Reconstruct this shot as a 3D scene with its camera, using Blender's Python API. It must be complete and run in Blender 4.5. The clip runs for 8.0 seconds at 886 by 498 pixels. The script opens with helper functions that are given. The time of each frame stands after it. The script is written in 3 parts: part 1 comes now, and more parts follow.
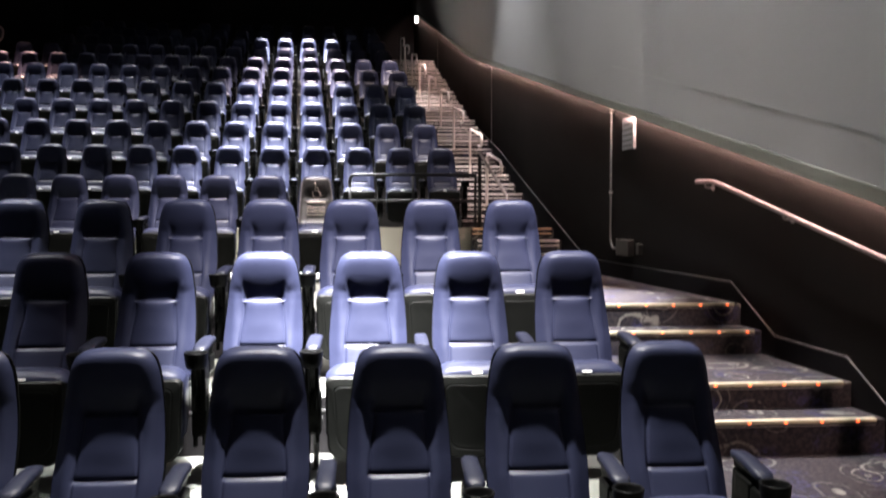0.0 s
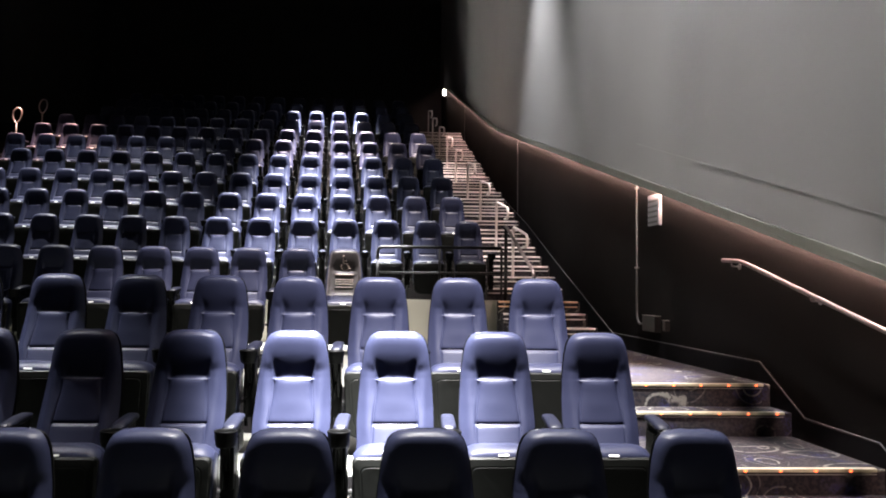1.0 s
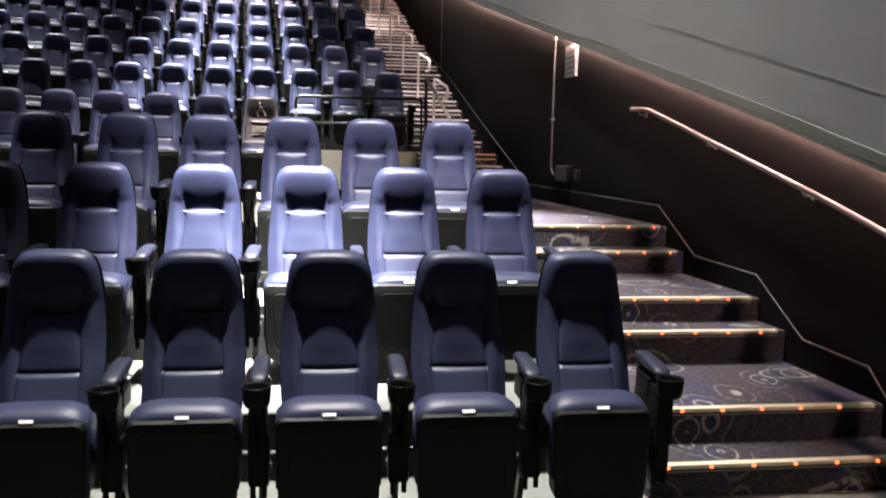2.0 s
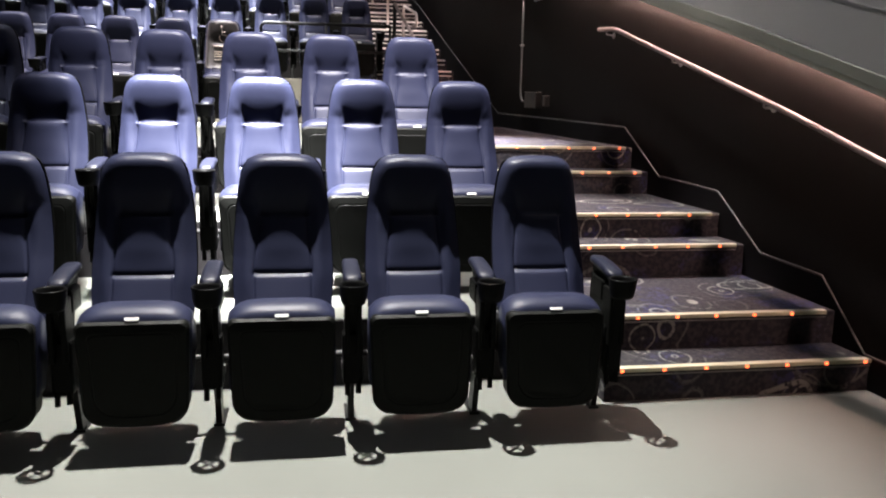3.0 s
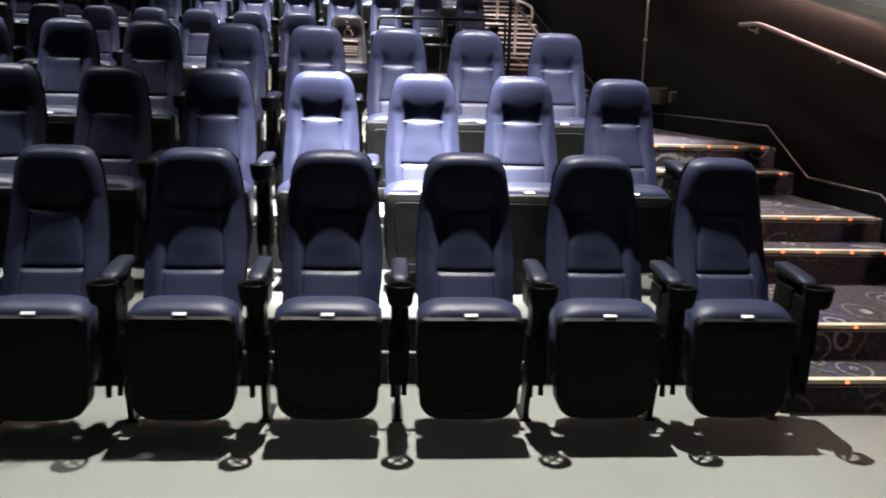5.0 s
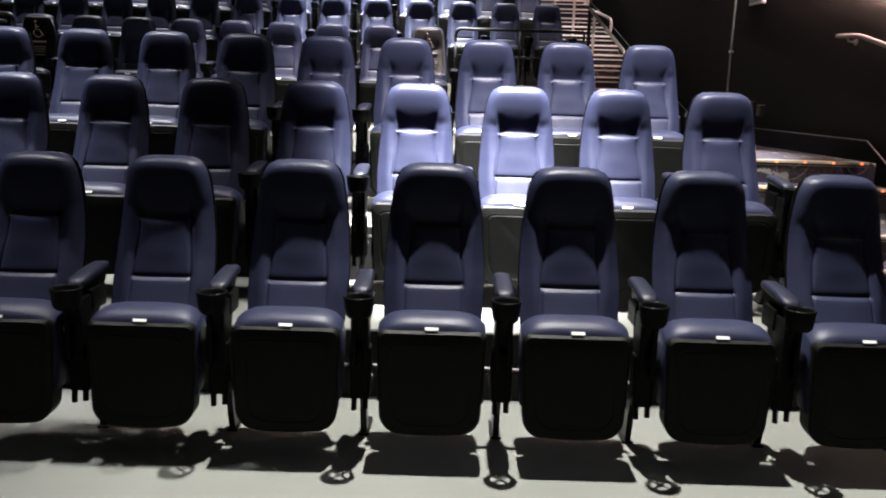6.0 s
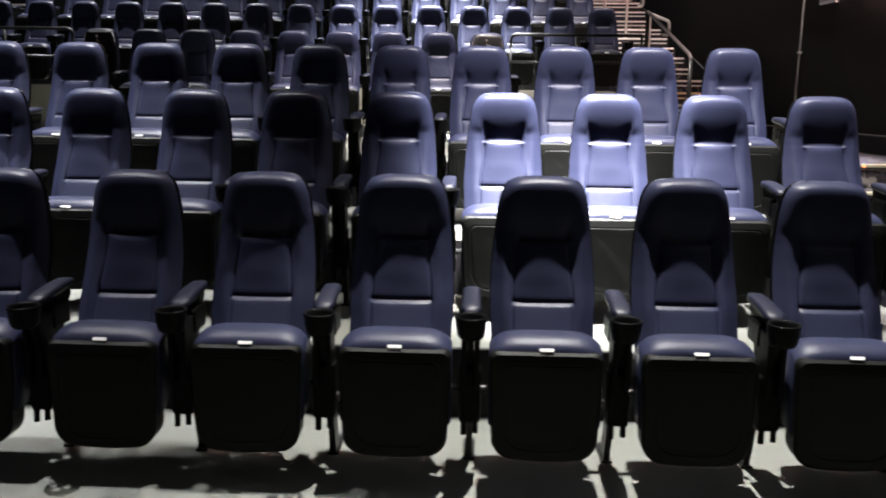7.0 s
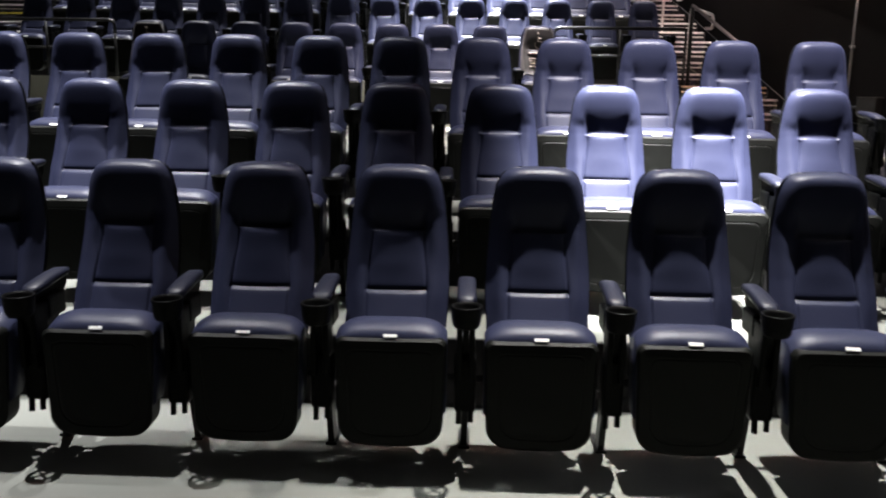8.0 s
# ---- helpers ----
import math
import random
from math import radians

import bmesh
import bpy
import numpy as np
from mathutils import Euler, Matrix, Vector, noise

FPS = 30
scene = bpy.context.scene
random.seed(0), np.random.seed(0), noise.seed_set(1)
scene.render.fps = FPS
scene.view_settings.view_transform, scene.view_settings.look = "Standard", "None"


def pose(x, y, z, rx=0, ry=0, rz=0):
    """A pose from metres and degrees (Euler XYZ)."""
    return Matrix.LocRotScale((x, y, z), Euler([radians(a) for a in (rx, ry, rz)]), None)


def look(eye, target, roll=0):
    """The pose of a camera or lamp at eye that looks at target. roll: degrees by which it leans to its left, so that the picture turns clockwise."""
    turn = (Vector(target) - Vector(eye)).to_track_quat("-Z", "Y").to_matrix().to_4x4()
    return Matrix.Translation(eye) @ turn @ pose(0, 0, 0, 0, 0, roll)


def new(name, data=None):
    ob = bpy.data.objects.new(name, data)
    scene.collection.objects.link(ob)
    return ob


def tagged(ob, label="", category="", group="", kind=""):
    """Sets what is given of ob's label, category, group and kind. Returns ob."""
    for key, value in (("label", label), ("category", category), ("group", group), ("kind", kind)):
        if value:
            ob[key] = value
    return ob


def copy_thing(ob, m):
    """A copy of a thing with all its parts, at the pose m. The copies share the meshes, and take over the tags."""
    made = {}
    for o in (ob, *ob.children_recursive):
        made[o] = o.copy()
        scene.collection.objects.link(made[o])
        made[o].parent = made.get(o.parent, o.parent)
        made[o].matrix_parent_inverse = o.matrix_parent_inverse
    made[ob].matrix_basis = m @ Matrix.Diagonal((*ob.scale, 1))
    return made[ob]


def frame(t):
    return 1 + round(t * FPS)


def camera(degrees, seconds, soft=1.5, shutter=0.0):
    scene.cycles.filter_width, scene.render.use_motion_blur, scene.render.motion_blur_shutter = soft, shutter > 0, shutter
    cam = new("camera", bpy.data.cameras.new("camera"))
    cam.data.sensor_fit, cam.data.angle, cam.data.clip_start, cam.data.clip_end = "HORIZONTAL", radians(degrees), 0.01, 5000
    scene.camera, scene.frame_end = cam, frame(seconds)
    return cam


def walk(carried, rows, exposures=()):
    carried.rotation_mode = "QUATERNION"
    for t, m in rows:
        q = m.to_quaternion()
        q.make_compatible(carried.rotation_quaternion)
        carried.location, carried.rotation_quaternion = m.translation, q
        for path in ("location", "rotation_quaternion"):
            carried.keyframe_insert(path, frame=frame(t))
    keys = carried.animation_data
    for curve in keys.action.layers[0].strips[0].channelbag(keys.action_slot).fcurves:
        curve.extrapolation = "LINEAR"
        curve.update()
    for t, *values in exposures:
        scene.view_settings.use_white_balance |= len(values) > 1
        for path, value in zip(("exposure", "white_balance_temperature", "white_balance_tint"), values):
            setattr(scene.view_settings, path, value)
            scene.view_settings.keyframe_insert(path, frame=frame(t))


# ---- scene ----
# camera and its walk
cam = camera(58.0, 8.0, soft=1.9, shutter=0.4)
PATH = [
    (0, (-1.399, -2.779, 1.719), (-1.121, -0.8, 1.644), 0.0),
    (0.5, (-1.416, -2.842, 1.75), (-1.146, -0.862, 1.829), 1.4),
    (1, (-1.425, -2.856, 1.803), (-1.21, -0.869, 1.893), 0.6),
    (1.5, (-1.354, -2.942, 1.689), (-1.071, -0.962, 1.648), 1.3),
    (1.7, (-1.349, -2.972, 1.675), (-0.989, -1.01, 1.531), 1.6),
    (2.8, (-1.236, -3.028, 1.497), (-0.81, -1.105, 1.151), 1.1),
    (3, (-1.225, -3.028, 1.47), (-0.778, -1.117, 1.085), 1.2),
    (3.5, (-1.271, -3.016, 1.473), (-0.825, -1.117, 1.031), 1.2),
    (4, (-1.369, -2.973, 1.486), (-1.029, -1.05, 1.052), 1.3),
    (4.5, (-1.527, -2.935, 1.483), (-1.223, -1.003, 1.064), 1.5),
    (5, (-1.685, -2.914, 1.49), (-1.421, -0.973, 1.082), 1.5),
    (5.2, (-1.748, -2.907, 1.497), (-1.517, -0.963, 1.088), 1.7),
    (6.3, (-1.919, -2.793, 1.49), (-1.82, -0.832, 1.11), 1.5),
    (6.5, (-1.976, -2.748, 1.491), (-1.875, -0.789, 1.104), 1.2),
    (7, (-2.171, -2.704, 1.509), (-2.137, -0.74, 1.135), 0.7),
    (7.3, (-2.318, -2.707, 1.516), (-2.242, -0.751, 1.106), -1.7),
    (7.5, (-2.467, -2.728, 1.515), (-2.383, -0.772, 1.11), -1.8),
    (7.7, (-2.59, -2.716, 1.509), (-2.525, -0.758, 1.107), -1.8),
    (8, (-2.738, -2.677, 1.495), (-2.7, -0.716, 1.106), 0.9),
]
walk(cam, [(t, look(eye, target, roll)) for t, eye, target, roll in PATH], [(0, 0.0), (1.5, 0.04), (3.0, -0.05), (4.0, -0.15), (5.0, -0.21), (6.5, -0.18), (8.0, -0.20)])

# ---------------------------------------------------------------- frame of the seat rows
SLANT = 0.06                       # the rows run slightly askew to the side wall
HALL = Matrix.Rotation(-math.atan(SLANT), 4, "Z")


def hall(u, n, z, rz=0):
    return HALL @ pose(u, n, z, 0, 0, rz)


# ---------------------------------------------------------------- world and lamps
world = bpy.data.worlds.new("world")
world.use_nodes = True
world.node_tree.nodes["Background"].inputs[0].default_value = (0.010, 0.010, 0.012, 1)
world.node_tree.nodes["Background"].inputs[1].default_value = 0.3
scene.world = world


def spot(name, eye, target, watts, degrees, blend, colour, radius=0.05):
    data = bpy.data.lights.new(name, "SPOT")
    data.energy, data.spot_size, data.spot_blend, data.color, data.shadow_soft_size = watts, radians(degrees), blend, colour, radius
    ob = new(name, data)
    ob.matrix_world = look(eye, target)
    return ob


WHITE, WARM, ROSE = (0.98, 0.97, 0.98), (1.0, 0.84, 0.78), (1.0, 0.50, 0.40)
# ceiling downlights, none of them seen, over the rows, the aisle and along the wall
spot("key_downlight", (-1.31, 1.50, 7.5), (-1.08, 0.05, 0.0), 11400, 41, 0.9, (1.0, 0.985, 0.945), 0.040)
spot("rose_downlight", (-1.40, 2.10, 7.9), (-1.5, 0.2, 0.0), 420, 46, 0.85, ROSE, 0.025)
spot("key_downlight", (-5.3, 1.52, 7.9), (-5.3, 0.40, 0.0), 6600, 48, 1.0, WHITE, 0.025)
spot("pool_downlight", (-1.38, 0.8, 10.0), (-1.40, 1.80, 1.22), 151200, 13, 1.0, WHITE, 0.13)
for y, watts, tone in ((8.6, 60100, WHITE), (10.3, 60100, WHITE), (12.2, 60100, WHITE), (14.2, 74400, WARM), (16.2, 85800, WARM), (18.6, 114400, WHITE)):
    spot("unseen_row_lamp", (-2.15, y + 0.5, 13.4), (-2.15, y, 3.0), watts * 3.4, 20, 1.0, tone, 0.05)
spot("unseen_row_lamp", (-8.9, 17.0, 13.5), (-8.9, 15.6, 4.8), 57600, 28, 1.0, (1.0, 0.60, 0.50), 0.05)
# unseen lamps added to lift the left seats of the rows behind
spot("unseen_row_lamp", (-5.4, 3.2, 10.0), (-5.3, 2.95, 1.0), 27000, 38, 1.0, WHITE, 0.05)
spot("unseen_row_lamp", (-6.7, 10.4, 13.2), (-6.7, 9.0, 1.8), 21600, 44, 1.0, WHITE, 0.05)
spot("unseen_row_lamp", (-6.7, 13.3, 13.4), (-6.7, 11.9, 3.2), 21600, 44, 1.0, WHITE, 0.05)
spot("unseen_aisle_lamp", (0.55, 5.6, 9.0), (0.66, 4.0, 0.9), 60000, 15, 1.0, (1.0, 0.91, 0.91), 0.05)
spot("unseen_aisle_lamp", (-0.10, 7.6, 12.8), (0.15, 9.8, 2.4), 19000, 20, 1.0, (1.0, 0.88, 0.82), 0.05)
spot("unseen_aisle_lamp", (-0.05, 12.9, 13.5), (0.0, 15.5, 4.4), 33000, 19, 1.0, (1.0, 0.80, 0.72), 0.05)
spot("wall_washer", (0.82, 10.9, 9.3), (1.15, 10.9, 3.0), 1750, 62, 1.0, (0.94, 0.96, 1.0), 0.25)
for middle, length, watts in ((0.25, 7.5, 290), (4.9, 1.8, 58), (6.5, 1.4, 30), (7.9, 1.4, 16)):
    data = bpy.data.lights.new("wall_washer", "AREA")
    data.shape, data.size, data.size_y, data.energy, data.color, data.spread = "RECTANGLE", 0.12, length, watts, WHITE, radians(14)
    wash = new("wall_washer", data)
    wash.matrix_world = Matrix.Translation((1.02, middle, 12.0)) @ Matrix.Rotation(radians(-9.6), 4, "Y")
# unseen lamps added to brighten the third row and the rear left seats
spot("unseen_row_lamp", (-0.9, 0.8, 10.5), (-0.75, 2.85, 1.5), 47000, 26, 1.0, (1.0, 0.95, 0.95), 0.05)
spot("unseen_row_lamp", (-5.4, 17.0, 13.4), (-5.4, 15.2, 4.4), 2160, 40, 1.0, WHITE, 0.05)
# unseen lamp added to brighten the front steps
spot("unseen_aisle_lamp", (0.90, 3.7, 8.6), (0.90, 1.8, 0.5), 11000, 17, 1.0, (1.0, 0.93, 0.94), 0.05)
# unseen lamp added to brighten the landing row and the beige board
spot("unseen_row_lamp", (-1.9, 5.7, 11.0), (-1.9, 5.8, 1.0), 38000, 36, 1.0, (1.0, 0.92, 0.90), 0.05)

# ---------------------------------------------------------------- materials


def material(name, colour, rough=0.6, metal=0.0, var=0.25, scale=6.0, bump=0.15, grain=220.0, emit=None, gloss=0.5):
    """A surface with broad stains and a fine grain."""
    m = bpy.data.materials.new(name)
    m.use_nodes = True
    nt = m.node_tree
    b = nt.nodes["Principled BSDF"]
    tc = nt.nodes.new("ShaderNodeTexCoord")
    n1 = nt.nodes.new("ShaderNodeTexNoise")
    n1.inputs["Scale"].default_value, n1.inputs["Detail"].default_value = scale, 6
    nt.links.new(tc.outputs["Object"], n1.inputs["Vector"])
    info = nt.nodes.new("ShaderNodeObjectInfo")
    add = nt.nodes.new("ShaderNodeMath")
    add.operation = "MULTIPLY_ADD"
    add.inputs[1].default_value = 0.35
    nt.links.new(info.outputs["Random"], add.inputs[0])
    nt.links.new(n1.outputs["Fac"], add.inputs[2])
    ramp = nt.nodes.new("ShaderNodeMapRange")
    ramp.inputs["From Min"].default_value, ramp.inputs["From Max"].default_value = 0.3, 1.0
    ramp.inputs["To Min"].default_value, ramp.inputs["To Max"].default_value = 1 - var, 1 + var
    nt.links.new(add.outputs[0], ramp.inputs["Value"])
    mul = nt.nodes.new("ShaderNodeVectorMath")
    mul.operation = "SCALE"
    mul.inputs[0].default_value = colour
    nt.links.new(ramp.outputs[0], mul.inputs["Scale"])
    nt.links.new(mul.outputs[0], b.inputs["Base Color"])
    b.inputs["Roughness"].default_value, b.inputs["Metallic"].default_value = rough, metal
    b.inputs["Specular IOR Level"].default_value = gloss
    n2 = nt.nodes.new("ShaderNodeTexNoise")
    n2.inputs["Scale"].default_value, n2.inputs["Detail"].default_value = grain, 3
    nt.links.new(tc.outputs["Object"], n2.inputs["Vector"])
    rr = nt.nodes.new("ShaderNodeMapRange")
    rr.inputs["To Min"].default_value, rr.inputs["To Max"].default_value = max(0.05, rough - 0.12), min(1, rough + 0.12)
    nt.links.new(n1.outputs["Fac"], rr.inputs["Value"])
    nt.links.new(rr.outputs[0], b.inputs["Roughness"])
    if bump:
        bp = nt.nodes.new("ShaderNodeBump")
        bp.inputs["Strength"].default_value, bp.inputs["Distance"].default_value = bump, 0.002
        nt.links.new(n2.outputs["Fac"], bp.inputs["Height"])
        nt.links.new(bp.outputs[0], b.inputs["Normal"])
    if emit:
        b.inputs["Emission Color"].default_value = (*emit[:3], 1)
        b.inputs["Emission Strength"].default_value = emit[3]
    return m


def carpet_material():
    """Brown grey carpet with violet clouds and thin cream ovals."""
    m = bpy.data.materials.new("swirl_carpet")
    m.use_nodes = True
    nt = m.node_tree
    b = nt.nodes["Principled BSDF"]

    def node(kind, **values):
        n = nt.nodes.new(kind)
        for k, v in values.items():
            n.inputs[k].default_value = v
        return n

    def maths(op, a, c, extra=None):
        n = nt.nodes.new("ShaderNodeMath")
        n.operation = op
        for i, v in enumerate((a, c, extra)):
            if v is None:
                continue
            if isinstance(v, (int, float)):
                n.inputs[i].default_value = v
            else:
                nt.links.new(v, n.inputs[i])
        return n.outputs[0]

    def blend(factor, a, c):
        n = nt.nodes.new("ShaderNodeMix")
        n.data_type = "RGBA"
        nt.links.new(factor, n.inputs["Factor"])
        for key, v in (("A", a), ("B", c)):
            if isinstance(v, tuple):
                n.inputs[key].default_value = v
            else:
                nt.links.new(v, n.inputs[key])
        return n.outputs["Result"]

    def band(value, low, high):
        n = node("ShaderNodeMapRange", **{"From Min": low, "From Max": high})
        n.interpolation_type = "SMOOTHSTEP"
        nt.links.new(value, n.inputs["Value"])
        return n.outputs[0]

    tc = nt.nodes.new("ShaderNodeTexCoord")
    warp = node("ShaderNodeTexNoise", Scale=2.6, Detail=2)
    nt.links.new(tc.outputs["Object"], warp.inputs["Vector"])
    bent = nt.nodes.new("ShaderNodeVectorMath")
    bent.operation = "MULTIPLY_ADD"
    bent.inputs[1].default_value = (0.16, 0.16, 0.16)
    nt.links.new(warp.outputs["Color"], bent.inputs[0])
    nt.links.new(tc.outputs["Object"], bent.inputs[2])
    lines = None
    for scale, stretch, freq, keep in ((1.75, (0.75, 1.25, 1.0), 40.0, 0.10), (3.1, (1.2, 0.85, 1.0), 30.0, 0.22)):
        mp = nt.nodes.new("ShaderNodeMapping")
        mp.inputs["Scale"].default_value = stretch
        nt.links.new(bent.outputs[0], mp.inputs["Vector"])
        vor = node("ShaderNodeTexVoronoi", Scale=scale)
        nt.links.new(mp.outputs[0], vor.inputs["Vector"])
        wave = maths("SINE", maths("MULTIPLY", vor.outputs["Distance"], freq), None)
        line = band(wave, 0.72, 0.97)
        pick = nt.nodes.new("ShaderNodeSeparateColor")
        nt.links.new(vor.outputs["Color"], pick.inputs[0])
        line = maths("MULTIPLY", line, band(pick.outputs[0], keep - 0.08, keep + 0.3))
        inside = band(vor.outputs["Distance"], 0.52, 0.40)
        line = maths("MULTIPLY", line, inside)
        lines = line if lines is None else maths("MAXIMUM", lines, line)
    cloud = node("ShaderNodeTexNoise", Scale=4.2, Detail=5)
    nt.links.new(bent.outputs[0], cloud.inputs["Vector"])
    fleck = node("ShaderNodeTexNoise", Scale=38.0, Detail=3)
    nt.links.new(tc.outputs["Object"], fleck.inputs["Vector"])
    ground = blend(band(cloud.outputs["Fac"], 0.53, 0.66), (0.032, 0.029, 0.031, 1), (0.024, 0.024, 0.066, 1))
    ground = blend(band(fleck.outputs["Fac"], 0.40, 0.62), (0.016, 0.015, 0.020, 1), ground)
    broken = maths("MULTIPLY", lines, band(fleck.outputs["Fac"], 0.30, 0.52))
    nt.links.new(blend(broken, ground, (0.165, 0.165, 0.150, 1)), b.inputs["Base Color"])
    b.inputs["Roughness"].default_value = 0.95
    b.inputs["Specular IOR Level"].default_value = 0.15
    pile = node("ShaderNodeTexNoise", Scale=350.0)
    nt.links.new(tc.outputs["Object"], pile.inputs["Vector"])
    bp = nt.nodes.new("ShaderNodeBump")
    bp.inputs["Strength"].default_value, bp.inputs["Distance"].default_value = 0.5, 0.004
    nt.links.new(pile.outputs["Fac"], bp.inputs["Height"])
    nt.links.new(bp.outputs[0], b.inputs["Normal"])
    return m


VINYL = material("blue_vinyl", (0.0137, 0.0156, 0.0328), 0.42, 0, 0.14, 5, 0.25, 420, gloss=0.14)
PAD = material("arm_vinyl", (0.0078, 0.0087, 0.0168), 0.45, 0, 0.14, 5, 0.25, 420, gloss=0.14)
CUP = material("matt_black_plastic", (0.0030, 0.0030, 0.0031), 0.38, 0, 0.2, 8, 0.2, 500, gloss=0.035)
PLASTIC = material("black_plastic", (0.0027, 0.0028, 0.0026), 0.40, 0, 0.25, 8, 0.3, 500, gloss=0.045)
STEEL_BLACK = material("black_steel", (0.006, 0.006, 0.006), 0.4, 0.3, 0.3, 10, 0.1)
TAG = material("white_tag", (0.62, 0.62, 0.60), 0.4, 0, 0.08, 30, 0)
PRINT = material("pale_print", (0.17, 0.135, 0.115), 0.6, 0, 0.15, 20, 0)
COVER = material("maroon_cover", (0.0105, 0.0066, 0.0072), 0.6, 0, 0.2, 8, 0.2)
PAN = material("grey_black_plastic", (0.0048, 0.0051, 0.0046), 0.48, 0, 0.2, 8, 0.3, 500, gloss=0.08)
FLOOR = material("pale_floor", (0.104, 0.108, 0.097), 0.55, 0, 0.15, 1.3, 0.10, 60, gloss=0.2)
RISER = material("dark_riser", (0.014, 0.013, 0.014), 0.8, 0, 0.3, 3, 0.3, gloss=0.1)
BEIGE = material("beige_panel", (0.235, 0.225, 0.185), 0.6, 0, 0.1, 2, 0.1)
CARPET = carpet_material()
# rear nosings: their brighter, warmer light is put into this near-white colour
NOSING_LIT = material("lit_white_nosing", (0.86, 0.80, 0.78), 0.45, 0.0, 0.15, 9, 0.1)
NOSING = material("pale_nosing", (0.37, 0.36, 0.26), 0.45, 0.1, 0.25, 9, 0.1)
# amber of a row-entry light, painted into the nosing of one step
NOSING_AMBER_LIT = material("amber_lit_nosing", (0.80, 0.52, 0.32), 0.45, 0.0, 0.15, 9, 0.1)
NOSING_YELLOW = material("yellow_nosing", (0.62, 0.50, 0.06), 0.5, 0.0, 0.15, 9, 0.1)
LED = material("orange_led", (0.9, 0.25, 0.05), 0.4, 0, 0.0, 5, 0, emit=(1.0, 0.13, 0.04, 5.0))
WALL_LOW = material("dark_wall_fabric", (0.0095, 0.0084, 0.0081), 0.85, 0, 0.2, 1.4, 0.5, 260, gloss=0.06)
WALL_UP = material("grey_wall_fabric", (0.345, 0.333, 0.328), 0.9, 0, 0.06, 0.8, 0.3, 300)
FASCIA = material("olive_fascia", (0.2295, 0.2295, 0.1958), 0.6, 0, 0.1, 2, 0.1)
BLACK = material("black_paint", (0.008, 0.008, 0.009), 0.9, 0, 0.2, 2, 0.2)
TUBE = material("rose_steel_tube", (0.20, 0.160, 0.155), 0.45, 0.55, 0.08, 12, 0.05)
TUBE_PALE = material("pale_steel_tube", (0.66, 0.60, 0.58), 0.40, 0.3, 0.08, 12, 0.05)
CHROME = material("dull_chrome", (0.28, 0.27, 0.26), 0.32, 0.9, 0.1, 12, 0.05)
TRIM = material("grey_trim", (0.065, 0.065, 0.062), 0.5, 0.2, 0.1, 5, 0)
EDGE_TRIM = material("pale_edge_trim", (0.17, 0.17, 0.167), 0.5, 0.2, 0.1, 5, 0)
SEAM = material("grey_seam", (0.40, 0.385, 0.378), 0.8, 0, 0.2, 3, 0)
SIGN = material("white_sign", (0.40, 0.40, 0.42), 0.45, 0, 0.05, 8, 0)
STRIP = material("rose_light_strip", (0.9, 0.7, 0.6), 0.5, 0, 0, 5, 0, emit=(1.0, 0.64, 0.55, 300.0))
BULB = material("white_lamp_face", (0.9, 0.9, 0.9), 0.5, 0, 0, 5, 0, emit=(1.0, 0.97, 0.92, 14.0))

# ---------------------------------------------------------------- mesh helpers


def mesh_of(name, bm, mat, smooth=False):
    bmesh.ops.recalc_face_normals(bm, faces=bm.faces)
    me = bpy.data.meshes.new(name)
    bm.to_mesh(me)
    bm.free()
    if mat:
        me.materials.append(mat)
    if smooth:
        for p in me.polygons:
            p.use_smooth = True
    return me


def part(name, bm, mat, parent=None, label="", smooth=False):
    ob = new(name, mesh_of(name, bm, mat, smooth))
    if parent:
        ob.parent = parent
    if label:
        tagged(ob, label)
    return ob


def box(x0, x1, y0, y1, z0, z1, bevel=0.0, seg=2, bm=None):
    own = bm or bmesh.new()
    made = bmesh.ops.create_cube(own, size=1.0)["verts"]
    for v in made:
        v.co = Vector((x0 + (v.co.x + 0.5) * (x1 - x0), y0 + (v.co.y + 0.5) * (y1 - y0), z0 + (v.co.z + 0.5) * (z1 - z0)))
    if bevel:
        edges = {e for v in made for e in v.link_edges}
        bmesh.ops.bevel(own, geom=list(edges), offset=bevel, segments=seg, affect="EDGES", profile=0.6)
    return own


def tube(points, r, sides=10, bm=None):
    """A round bar along a line of points."""
    own = bm or bmesh.new()
    pts = [Vector(p) for p in points]
    rings = []
    for i, p in enumerate(pts):
        d = (pts[min(i + 1, len(pts) - 1)] - pts[max(i - 1, 0)]).normalized()
        a = d.orthogonal().normalized() if i == 0 else (rings[-1][1] - d * rings[-1][1].dot(d)).normalized()
        c = d.cross(a)
        rings.append(([own.verts.new(p + r * (math.cos(t) * a + math.sin(t) * c)) for t in [2 * math.pi * k / sides for k in range(sides)]], a))
    for (r0, _), (r1, _) in zip(rings, rings[1:]):
        for k in range(sides):
            own.faces.new((r0[k], r0[(k + 1) % sides], r1[(k + 1) % sides], r1[k]))
    own.faces.new(rings[0][0][::-1])
    own.faces.new(rings[-1][0])
    return own


def rounded(points, r=0.06, steps=5):
    """The same line with its corners rounded."""
    pts = [Vector(p) for p in points]
    out = [pts[0]]
    for a, b, c in zip(pts, pts[1:], pts[2:]):
        d0, d1 = (a - b), (c - b)
        k = min(r, d0.length / 2, d1.length / 2)
        p0, p1 = b + d0.normalized() * k, b + d1.normalized() * k
        for i in range(steps + 1):
            t = i / steps
            out.append((1 - t) ** 2 * p0 + 2 * t * (1 - t) * b + t * t * p1)
    out.append(pts[-1])
    return out


